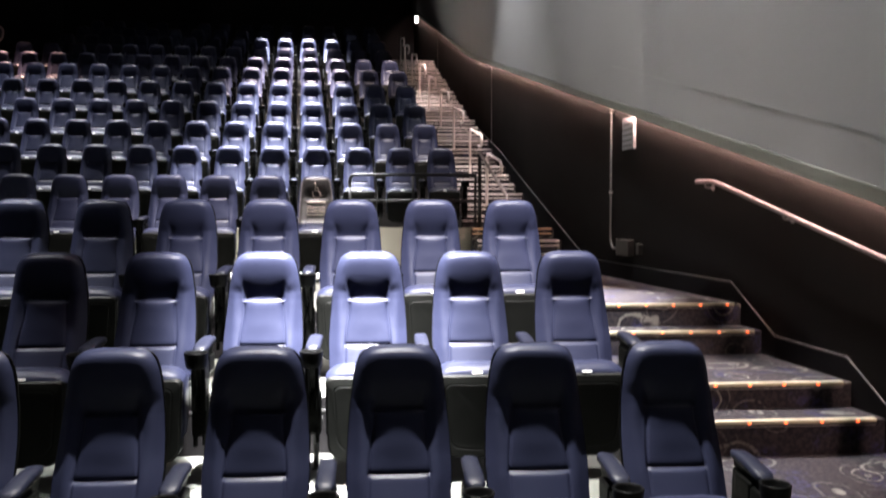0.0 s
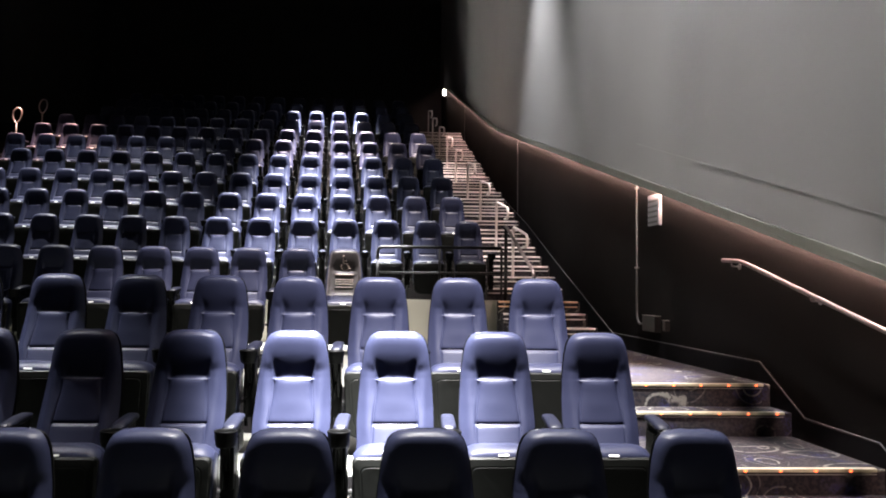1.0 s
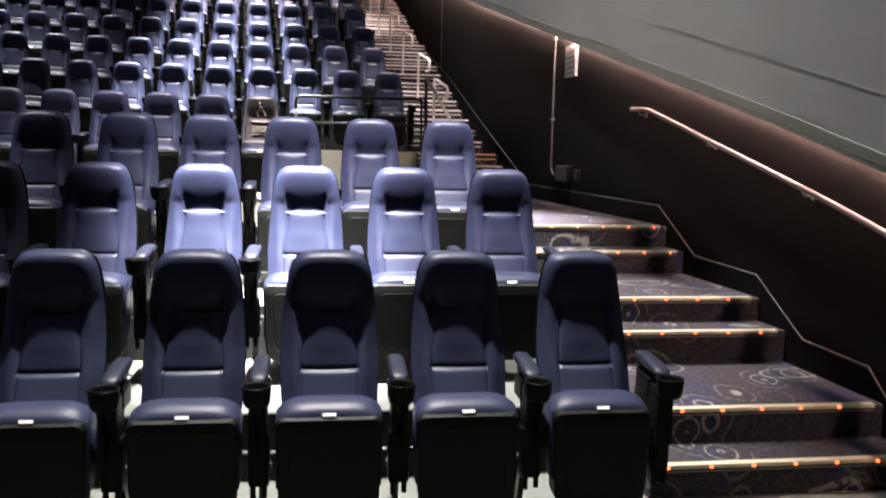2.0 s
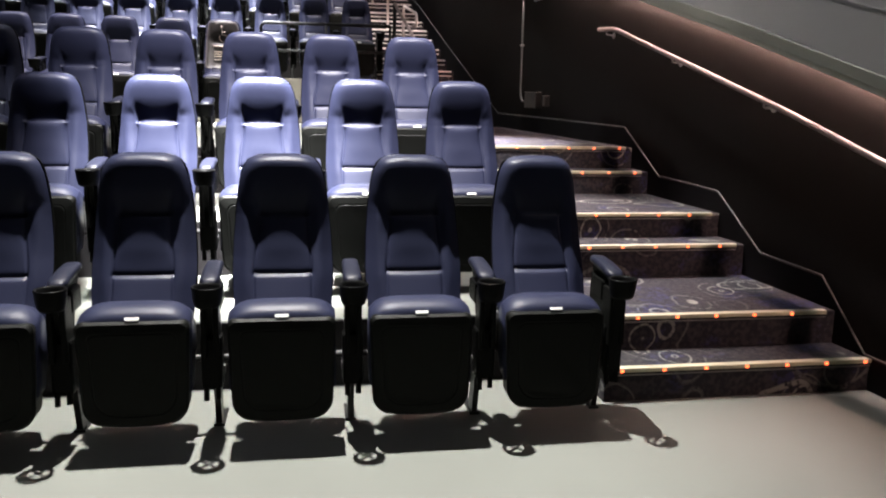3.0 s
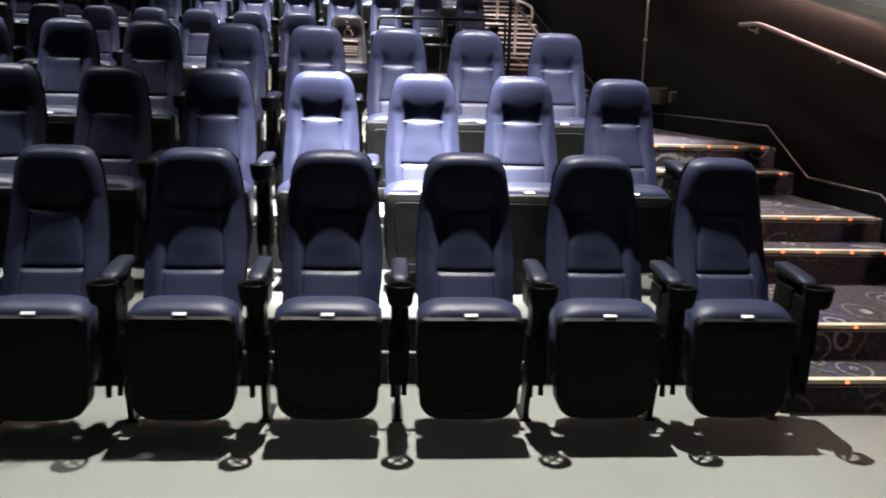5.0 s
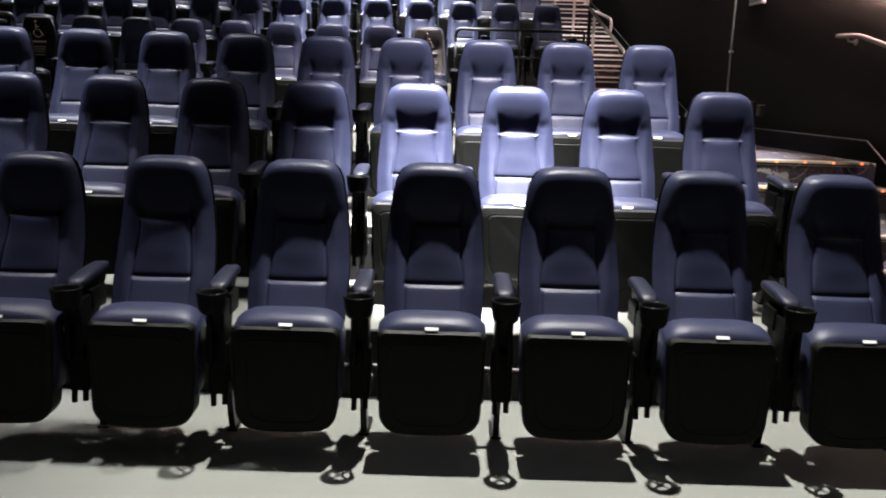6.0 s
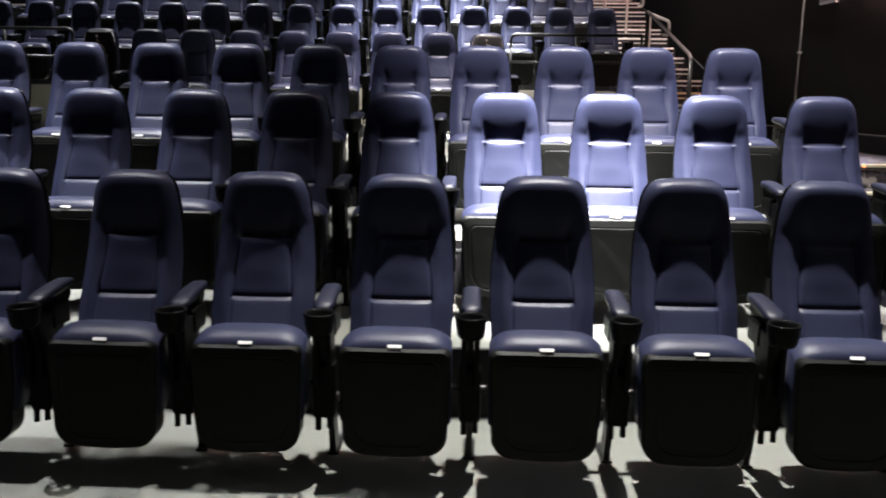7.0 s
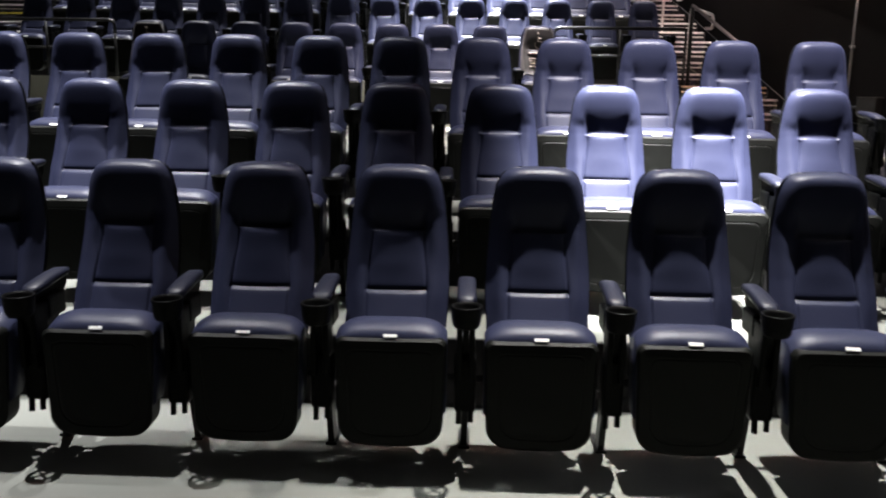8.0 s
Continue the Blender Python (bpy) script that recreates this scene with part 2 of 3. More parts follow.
def prism(profile, x0, x1, bm=None):
    """A profile in y and z drawn along x."""
    own = bm or bmesh.new()
    a = [own.verts.new((x0, y, z)) for y, z in profile]
    b = [own.verts.new((x1, y, z)) for y, z in profile]
    n = len(profile)
    for i in range(n):
        own.faces.new((a[i], a[(i + 1) % n], b[(i + 1) % n], b[i]))
    own.faces.new(a[::-1])
    own.faces.new(b)
    return own


def curve(z, table):
    """A smooth value between the pairs of a table."""
    for (z0, a), (z1, b) in zip(table, table[1:]):
        if z <= z1:
            t = max(0.0, min(1.0, (z - z0) / (z1 - z0)))
            return a + (b - a) * t
    return table[-1][1]


def smooth(a, b, x):
    t = max(0.0, min(1.0, (x - a) / (b - a)))
    return t * t * (3 - 2 * t)


def grid(nx, nz, place, bm):
    rows = [[bm.verts.new(place(i / nx, j / nz)) for i in range(nx + 1)] for j in range(nz + 1)]
    for j in range(nz):
        for i in range(nx):
            bm.faces.new((rows[j][i], rows[j][i + 1], rows[j + 1][i + 1], rows[j + 1][i]))
    return rows


# ---------------------------------------------------------------- the cinema seat
HALF = [(0.46, 0.195), (0.55, 0.207), (0.70, 0.214), (0.82, 0.209), (0.95, 0.199), (1.06, 0.185), (1.11, 0.175), (1.145, 0.161), (1.166, 0.144), (1.180, 0.122), (1.187, 0.102), (1.190, 0.074)]
LEAN_Y = [(0.40, 0.250), (0.46, 0.275), (0.62, 0.360), (0.75, 0.425), (0.83, 0.458), (0.95, 0.486), (1.06, 0.500), (1.14, 0.510), (1.19, 0.515)]
# depth of the upholstery's face along its middle, and along its side bolsters
MIDDLE = [(0.46, 0.215), (0.55, 0.262), (0.62, 0.299), (0.665, 0.322), (0.676, 0.329), (0.683, 0.342), (0.688, 0.352), (0.694, 0.349), (0.70, 0.3475), (0.76, 0.371), (0.83, 0.395), (0.88, 0.4085), (0.917, 0.4166),
          (0.9205, 0.4180), (0.9225, 0.4400), (0.936, 0.4480), (0.950, 0.4475), (0.975, 0.4450), (1.00, 0.4420), (1.03, 0.4390), (1.06, 0.4372), (1.09, 0.4372), (1.115, 0.4378), (1.14, 0.4398), (1.158, 0.4445), (1.173, 0.4550), (1.183, 0.4745), (1.19, 0.510)]
BOLSTER = [(0.46, 0.220), (0.55, 0.266), (0.62, 0.302), (0.70, 0.343), (0.76, 0.371), (0.83, 0.397), (0.88, 0.4115), (0.93, 0.4230), (0.98, 0.4305), (1.03, 0.4355), (1.07, 0.4380), (1.10, 0.4398), (1.13, 0.4430), (1.155, 0.4505), (1.172, 0.4630), (1.183, 0.479), (1.19, 0.510)]


def panel_half(z):
    """Half the width of the sewn middle panel."""
    return 0.103 + 0.020 * (1 - smooth(0.68, 0.92, z))


def face(x, z):
    """Depth of the upholstery's face at x across and height z."""
    a = abs(x)
    s = min(1.0, a / curve(z, HALF))
    head = smooth(0.915, 0.930, z)
    half = panel_half(z) - 0.010 * head + 0.030 * smooth(0.96, 1.10, z)
    mid = 1 - smooth(half - 0.003, half + 0.007 + 0.022 * head + 0.03 * smooth(0.96, 1.08, z), a)
    y = curve(z, BOLSTER) + (curve(z, MIDDLE) - curve(z, BOLSTER)) * mid
    low = smooth(0.52, 0.60, z) * (1 - smooth(0.900, 0.922, z))
    seam = 0.0085 * math.exp(-((a - panel_half(z)) / 0.0050) ** 2) * low
    crown = 0.0060 * (1 - min(1.0, a / panel_half(z)) ** 2) * smooth(0.70, 0.80, z) * (1 - smooth(0.900, 0.922, z))
    ridge = 0.0110 * math.exp(-((a - 0.158) / 0.024) ** 2) * smooth(0.55, 0.68, z) * (1 - smooth(0.86, 1.02, z))
    valley = 0.0075 * math.exp(-((a - 0.116) / 0.028) ** 2) * smooth(0.74, 0.88, z) * (1 - smooth(0.955, 1.045, z))
    fold = smooth(0.96, 1.03, z) * (1 - smooth(1.155, 1.187, z))
    roll = s ** (3.4 + 2.6 * fold) * 0.050
    return min(y + seam + roll + valley - crown - ridge, curve(z, LEAN_Y) + 0.002)


COLUMNS = (0.0, 0.02, 0.04, 0.06, 0.08, 0.092, 0.098, 0.102, 0.105, 0.109, 0.113, 0.117, 0.121, 0.125, 0.130, 0.135)
LEVELS = [0.46 + 0.02 * k for k in range(10)] + [0.65, 0.662, 0.670, 0.676, 0.680, 0.684, 0.688, 0.692, 0.697, 0.705] + [0.72 + 0.02 * k for k in range(10)] + [0.908, 0.914, 0.918, 0.9205, 0.9225, 0.926, 0.931, 0.936, 0.942, 0.950, 0.958, 0.968, 0.98, 0.995] + [1.01 + 0.018 * k for k in range(8)] + [1.15, 1.16, 1.168, 1.176, 1.182, 1.187, 1.190]


def across(z):
    """Places across the backrest, from its middle to its edge."""
    w = curve(z, HALF)
    k = min(1.0, w / 0.165)
    inner = [c * k for c in COLUMNS]
    return inner + [inner[-1] + (w - inner[-1]) * t for t in (0.2, 0.4, 0.58, 0.74, 0.87, 0.95, 1.0)]


def sheet_of(bm, levels, place):
    rows = []
    for z in levels:
        xs = across(z)
        rows.append([bm.verts.new(place(x, z)) for x in [-x for x in xs[:0:-1]] + xs])
    for a, b in zip(rows, rows[1:]):
        for i in range(len(a) - 1):
            bm.faces.new((a[i], a[i + 1], b[i + 1], b[i]))


def backrest_mesh():
    bm = bmesh.new()
    sheet_of(bm, LEVELS, lambda x, z: Vector((x, face(x, z), z)))
    sheet_of(bm, LEVELS[::4] + [1.19], lambda x, z: Vector((x, curve(z, LEAN_Y) + 0.004 + 0.010 * (1 - (x / curve(z, HALF)) ** 6), z)))
    bmesh.ops.remove_doubles(bm, verts=bm.verts, dist=0.0004)
    return bm


def shell_mesh():
    bm = bmesh.new()

    def layer(depth):
        def at(a, b):
            z = 0.40 + 0.780 * b
            s = math.sin((a * 2 - 1) * math.pi / 2)
            w = curve(z, HALF) * 1.012
            return Vector((s * w, curve(z, LEAN_Y) + 0.014 + depth * (1 - abs(s) ** 4) * (1 - 0.6 * b * b), z))
        return at
    grid(10, 12, layer(0.0), bm)
    grid(10, 12, layer(0.020), bm)
    bmesh.ops.remove_doubles(bm, verts=bm.verts, dist=0.0006)
    return bm


def piping_mesh():
    line = []
    for k in range(61):
        q = k / 60 * 2 - 1
        z = 0.62 + 0.566 * (1 - abs(q) ** 2.6)
        w = curve(z, HALF)
        sign = -1 if q < 0 else 1
        x = sign * w if abs(q) > 0.28 else q / 0.28 * curve(0.62 + 0.566 * (1 - 0.28 ** 2.6), HALF)
        line.append((x, curve(z, LEAN_Y) + 0.004, z))
    return tube(line, 0.0045, 5)


CUSHION = [(0.006, 0.560), (0.004, 0.585), (0.018, 0.606), (0.048, 0.622), (0.100, 0.632), (0.142, 0.624), (0.172, 0.590), (0.185, 0.480), (0.190, 0.330), (0.150, 0.240), (0.045, 0.235), (0.030, 0.40)]


def cushion_mesh():
    bm = bmesh.new()
    rings = []
    cy, cz = 0.075, 0.43
    for k in range(17):
        a = math.sin((k / 8 - 1) * math.pi / 2)
        shrink = (1 - abs(a) ** 7 * 0.16)
        drop = (abs(a) ** 4) * 0.020
        rings.append([bm.verts.new((a * 0.216, cy + (y - cy) * shrink + (0.012 if y < 0.05 else 0) * abs(a) ** 6, cz + (z - cz) * shrink - (drop if z > 0.55 else 0))) for y, z in CUSHION])
    n = len(CUSHION)
    for r0, r1 in zip(rings, rings[1:]):
        for i in range(n):
            bm.faces.new((r0[i], r0[(i + 1) % n], r1[(i + 1) % n], r1[i]))
    bm.faces.new(rings[0][::-1])
    bm.faces.new(rings[-1])
    return bm


# the tipped seat leans back towards its top
TIP = Matrix.Translation((0, 0.020, 0.006)) @ Matrix(((1, 0, 0, 0), (0, 1, 0.15, -0.021), (0, 0, 0.962, 0), (0, 0, 0, 1)))


def pan_outline(inset):
    """The outline of the tipped seat's underside, in x and z."""
    pts = []
    w, top, bot, r = 0.217 - inset, 0.576 - inset, 0.124 + inset, 0.075
    for cx, cz, a0 in ((w - 0.03, top - 0.03, 0), (-(w - 0.03), top - 0.03, 90)):
        for k in range(5):
            a = radians(a0 + k * 22.5)
            pts.append((cx + 0.03 * math.cos(a), cz + 0.03 * math.sin(a)))
    for cx, cz, a0 in ((-(w - r - 0.012), bot + r + 0.018, 180), (w - r - 0.012, bot + r + 0.018, 270)):
        for k in range(7):
            a = radians(a0 + k * 15)
            sag = 0.018 * (1 - min(1, abs(cx + r * math.cos(a)) / w) ** 2)
            pts.append((cx + r * math.cos(a), cz + r * math.sin(a) - (sag if k in range(0, 7) and cz < 0.4 else 0)))
        if a0 == 180:
            for q in (-0.5, 0.0, 0.5):
                pts.append((q * (w - r), bot + 0.018 - 0.018 * (1 - (q * (w - r) / w) ** 2)))
    return pts


def pan_mesh():
    bm = bmesh.new()

    def depth(z):
        return 0.045 - 0.05 * smooth(0.14, 0.60, z)
    loops = []
    for inset, out in ((0.002, 0.095), (0.0, 0.008), (0.010, -0.004), (0.044, -0.007), (0.047, -0.005), (0.050, -0.005), (0.054, -0.0075)):
        loops.append([bm.verts.new((x, depth(z) + out, z)) for x, z in pan_outline(inset)])
    n = len(loops[0])
    for a, b in zip(loops, loops[1:]):
        for i in range(n):
            bm.faces.new((a[i], a[(i + 1) % n], b[(i + 1) % n], b[i]))
    bm.faces.new(loops[-1])
    bm.faces.new(loops[0][::-1])
    return bm


def cup_mesh():
    """A cup holder: a flared ring whose floor is a cross of two bars in a hoop."""
    bm = bmesh.new()
    prof = [(0.038, 0.588), (0.044, 0.588), (0.052, 0.600), (0.057, 0.630), (0.059, 0.660), (0.061, 0.666), (0.061, 0.671), (0.058, 0.674), (0.053, 0.671), (0.049, 0.662), (0.043, 0.602), (0.036, 0.598), (0.036, 0.590)]
    n = 20
    rings = [[bm.verts.new((r * math.cos(2 * math.pi * k / n), r * math.sin(2 * math.pi * k / n), z)) for r, z in prof] for k in range(n)]
    m = len(prof)
    for k in range(n):
        a, b = rings[k], rings[(k + 1) % n]
        for i in range(m):
            bm.faces.new((a[i], a[(i + 1) % m], b[(i + 1) % m], b[i]))
    for turn in (45, 135):
        made = box(-0.038, 0.038, -0.006, 0.006, 0.590, 0.598)
        made.transform(Matrix.Rotation(radians(turn), 4, "Z"))
        tmp = bpy.data.meshes.new("cross")
        made.to_mesh(tmp)
        made.free()
        bm.from_mesh(tmp)
        bpy.data.meshes.remove(tmp)
    return bm


def join(bms):
    out = bmesh.new()
    for b in bms:
        tmp = bpy.data.meshes.new("piece")
        b.to_mesh(tmp)
        b.free()
        out.from_mesh(tmp)
        bpy.data.meshes.remove(tmp)
    return out


def moved(bm, m):
    bm.transform(m)
    return bm


ARM = 0.29                          # half the distance between seats


def add_arm(seat, x):
    """The arm between two seats: pad, cup holder, housing and the steel standard."""
    arm = part("armrest", prism([(0.115, 0.662), (0.42, 0.700), (0.42, 0.665), (0.36, 0.600), (0.30, 0.40), (0.20, 0.38), (0.13, 0.56), (0.10, 0.625)], x - 0.012, x + 0.012), PLASTIC, seat, "black plastic arm bracket")
    for side in (-1, 1):
        part("side_plate", box(x + side * 0.0245 - 0.0115, x + side * 0.0245 + 0.0115, 0.11, 0.22, 0.385, 0.640, 0.010), PLASTIC, arm)
        part("hook", tube([(x + side * 0.023, 0.150, 0.262), (x + side * 0.023, 0.143, 0.201 + side * 0.004)], 0.012, 8), PLASTIC, arm)
    part("rear_block", box(x - 0.038, x + 0.038, 0.22, 0.36, 0.56, 0.655, 0.012), PLASTIC, arm)
    part("housing", box(x - 0.043, x + 0.043, 0.14, 0.225, 0.245, 0.47, 0.014), PLASTIC, arm, "black plastic hinge housing")
    pad = bmesh.new()
    ring = []
    for k in range(9):
        t = k / 8
        y, z = 0.137 + 0.300 * t, 0.690 + 0.030 * t + 0.006 * math.sin(t * math.pi)
        w, h = 0.040 - 0.004 * t, 0.017 + 0.005 * math.sin(t * math.pi)
        e = 0.55 if k in (0, 8) else 1.0
        ring.append([pad.verts.new((x + w * e * math.copysign(abs(math.cos(a)) ** 0.6, math.cos(a)), y, z + h * e * math.copysign(abs(math.sin(a)) ** 0.7, math.sin(a)))) for a in [2 * math.pi * q / 12 for q in range(12)]])
    for r0, r1 in zip(ring, ring[1:]):
        for i in range(12):
            pad.faces.new((r0[i], r0[(i + 1) % 12], r1[(i + 1) % 12], r1[i]))
    pad.faces.new(ring[0][::-1])
    pad.faces.new(ring[-1])
    part("arm_pad", pad, PAD, arm, "blue vinyl arm pad", True)
    part("cup_holder", moved(cup_mesh(), pose(x, 0.080, 0.026)), CUP, arm, "black ring cup holder with open floor", True)
    part("standard", join([
        prism([(0.24, 0.42), (0.34, 0.42), (0.42, 0.012), (0.34, 0.012)], x - 0.013, x + 0.013),
        box(x - 0.024, x + 0.024, 0.33, 0.52, 0.0, 0.012, 0.003),
        tube([(x - 0.045, 0.24, 0.30), (x + 0.045, 0.24, 0.30)], 0.022, 8)]), STEEL_BLACK, seat, "black steel floor standard")


def end_panel(seat, x):
    """The closed side panel of the seat at the aisle."""
    part("end_panel", join([prism([(0.10, 0.640), (0.40, 0.660), (0.42, 0.42), (0.38, 0.215), (0.34, 0.19), (0.16, 0.20), (0.13, 0.30)], x - 0.024, x + 0.030), box(x + 0.030, x + 0.036, 0.17, 0.36, 0.25, 0.58, 0.003)]), PLASTIC, seat, "black closed side panel at the aisle")


def build_seat(name="cinema_seat", cover=False, aisle=False, last=False):
    seat = new(name)
    seat.empty_display_size = 0.2
    rest = part("backrest", backrest_mesh(), VINYL, seat, "", True)
    part("piping", piping_mesh(), PLASTIC, rest, "dark edge piping", True)
    part("back_shell", shell_mesh(), PLASTIC, seat, "black plastic back shell", True)
    part("seat_cushion", moved(cushion_mesh(), TIP), VINYL, seat, "", True)
    part("seat_pan", moved(pan_mesh(), TIP), PAN, seat, "black plastic underside of tipped seat")
    part("number_tag", moved(box(-0.027, 0.027, -0.003, 0.001, -0.006, 0.006, 0.001, 1), TIP @ pose(0, 0, 0.586, -28)), TAG, seat, "small white tag")
    part("hinge", join([tube([(-0.25, 0.30, 0.33), (0.25, 0.30, 0.33)], 0.015, 8), box(-0.21, 0.21, 0.27, 0.33, 0.36, 0.50, 0.01)]), STEEL_BLACK, seat, "black steel cross bar")
    add_arm(seat, ARM)
    if aisle:
        end_panel(seat, ARM)
    if last:
        add_arm(seat, -ARM)
        end_panel(seat, -ARM)
    if cover:
        bm = bmesh.new()

        def front(a, b):
            z = 0.66 + 0.50 * b
            s = (a * 2 - 1) * 0.92
            return Vector((s * curve(z, HALF), face(s * curve(z, HALF), z) - 0.006, z))
        grid(16, 24, front, bm)
        bmesh.ops.solidify(bm, geom=bm.faces[:], thickness=0.003)
        sheet = part("seat_cover", bm, COVER, seat, "dark maroon cover printed in pale tan", True)

        def on(x, z):
            return Vector((x, face(x, z) - 0.013, z))
        icon = [tube([on(0.045 * math.cos(a) + 0.005, 0.985 + 0.045 * math.sin(a)) for a in [radians(150 + 15 * k) for k in range(16)]], 0.006, 6),
                tube([on(-0.012, 1.075), on(-0.012, 1.02), on(0.03, 1.015), on(0.045, 0.965), on(0.065, 0.96)], 0.007, 6),
                tube([on(-0.012, 1.048), on(0.025, 1.048)], 0.006, 6),
                moved(bmesh_ball(0.013), Matrix.Translation(on(-0.012, 1.10)))]
        part("wheelchair_sign", join(icon), PRINT, sheet, "pale wheelchair sign")
        for z, h in ((0.89, 0.022), (0.835, 0.012), (0.81, 0.010), (0.785, 0.010), (0.75, 0.010)):
            part("text_bar", tube([on(-0.10 + 0.02 * k, z) for k in range(11)], h / 2, 6), PRINT, sheet, "pale printed line")
    return seat


def bmesh_ball(r):
    bm = bmesh.new()
    bmesh.ops.create_icosphere(bm, subdivisions=2, radius=r)
    return bm


SEAT_LABEL = "tip-up cinema seat in dark blue vinyl with black plastic underside"
COVER_LABEL = "blue cinema seat with maroon wheelchair-space cover on its backrest"
master = tagged(build_seat(), SEAT_LABEL, "cinema seat", "tip-up seats in rows")
cover_master = tagged(build_seat(cover=True), COVER_LABEL, "cinema seat", "covered seats beside wheelchair bays")

# each row: place of the seat nearest the aisle (u, n of the seat's front), floor height, distance between seats, number of seats, step forward from seat to seat
ROWS = [
    (0.0, 0.00, 0.0, 0.577, 15, 0.0),
    (-0.14, 1.18, 0.345, 0.577, 15, 0.0),
    (-0.30, 2.30, 0.665, 0.563, 15, 0.0),
    (-1.91, 5.74, 1.015, 0.532, 9, 0.02),
    (-0.317, 8.14, 1.545, 0.589, 15, 0.029),
    (-0.476, 9.55, 2.05, 0.589, 15, 0.029),
    (-0.576, 10.86, 2.55, 0.589, 15, 0.029),
    (-0.683, 12.33, 3.12, 0.600, 15, 0.029),
    (-0.80, 13.78, 3.67, 0.606, 15, 0.029),
    (-0.948, 15.38, 4.20, 0.608, 15, 0.029),
    (-1.09, 16.80, 4.73, 0.607, 15, 0.020),
    (-1.23, 18.27, 5.27, 0.610, 14, 0.020),
    (-1.37, 19.75, 5.80, 0.608, 14, 0.020),
    (-1.49, 21.22, 6.32, 0.608, 14, 0.020),
]
AISLE_LABEL = "blue vinyl tip-up cinema seat with closed black panel at the aisle"
masters = {
    "row": master,
    "cover": cover_master,
    "aisle": tagged(build_seat(aisle=True), AISLE_LABEL, "cinema seat", "tip-up seats in rows"),
    "last": tagged(build_seat(last=True), AISLE_LABEL, "cinema seat", "tip-up seats in rows"),
}
placed = set()
for r, (u0, n0, z0, pitch, count, bend) in enumerate(ROWS):
    for k in range(count):
        m = hall(u0 - k * pitch + random.uniform(-0.004, 0.004), n0 - k * bend + random.uniform(-0.004, 0.004), z0, random.uniform(-0.7, 0.7) + math.degrees(bend / pitch))
        kind = "cover" if r == 3 and k in (0, count - 1) else "aisle" if k == 0 else "last" if k == count - 1 else "row"
        if kind in placed:
            copy_thing(masters[kind], m)
        else:
            masters[kind].matrix_basis = m
            placed.add(kind)

# ---------------------------------------------------------------- floors and tiers
LEFT = -12.9


# the rear tiers turn a little towards the screen along their length
TURN = Matrix(((1, 0, 0, 0), (0.049, 1, 0, 0.016), (0, 0, 1, 0), (0, 0, 0, 1)))


def slab(name, u0, u1, n0, n1, z0, z1, mat, label="", parent=None, bevel=0.006, turn=Matrix()):
    ob = part(name, moved(box(u0, u1, n0, n1, z0, z1, bevel), HALL @ turn), mat, parent, label)
    return tagged(ob, label, kind="structure") if not parent else ob


slab("floor", -13.2, 3.2, -7.0, 0.80, -0.3, 0.0, FLOOR, "pale grey-green smooth sheet floor")
EDGE = 0.36
tier_edges = [(0.80, 0.345), (1.83, 0.68), (3.18, 1.03)] + [(n0 - EDGE, z0) for u0, n0, z0, *rest in ROWS[4:]]
for i, (n0, z0) in enumerate(tier_edges):
    n1 = (tier_edges[i + 1][0] if i + 1 < len(tier_edges) else 28.4) + (0.0 if i != 2 else 0.1)
    z_low = -0.3
    seat_edge = 0.36 if i < 3 else ROWS[i + 1][0] + 0.36
    slab("tier_floor", LEFT, seat_edge, n0 + 0.002, n1, z_low, z0, FLOOR, "pale floor of a raised seat row", turn=TURN if i > 2 else Matrix())
    zb = tier_edges[i - 1][1] if i else 0.0
    face = BEIGE if i == 3 else RISER
    lift = 0.06 if i == 3 else -0.004
    slab("riser_face", LEFT, seat_edge - 0.002, n0 - 0.012, n0, zb, z0 + lift, face, "riser board below the edge of a seat row", bevel=0.002, turn=TURN if i > 2 else Matrix())

# ---------------------------------------------------------------- aisle stairs beside the wall

def stair(n0, n1, z1, u0, u1, floor_z, first=None, strip=None):
    """One carpeted step with its nosing strip; the front steps carry a row of small lights."""
    lit = first is not None
    step = part("aisle_step", moved(box(u0, u1 + (0.12 if lit else 0), n0, n1, floor_z, z1, 0.008), HALL), CARPET, None)
    tagged(step, "carpeted aisle step with swirl pattern and pale nosing", "step", "steps of the aisle stairs")
    deep = 0.016 if lit else 0.017
    part("nosing", moved(box(u0, u1 - 0.03, n0 - 0.012, n0 + 0.030, z1 - deep, z1 + 0.006, 0.004), HALL), strip or NOSING, step, "pale ribbed nosing strip")
    low = 0.034 if lit else 0.075
    part("lip", moved(box(u0, u1 - 0.03, n0 - 0.006, n0 + 0.01, z1 - low, z1 - low + (0.006 if lit else 0.014), 0.002), HALL), strip or EDGE_TRIM, step, "lower lip of the nosing")
    if lit:
        u = first
        while u < u1 - 0.06:
            part("led", moved(box(u - 0.008, u + 0.008, n0 - 0.0155, n0 - 0.010, z1 - 0.013, z1 - 0.001, 0.001, 1), HALL), LED, step, "small glowing orange light")
            u += 0.219
    return step


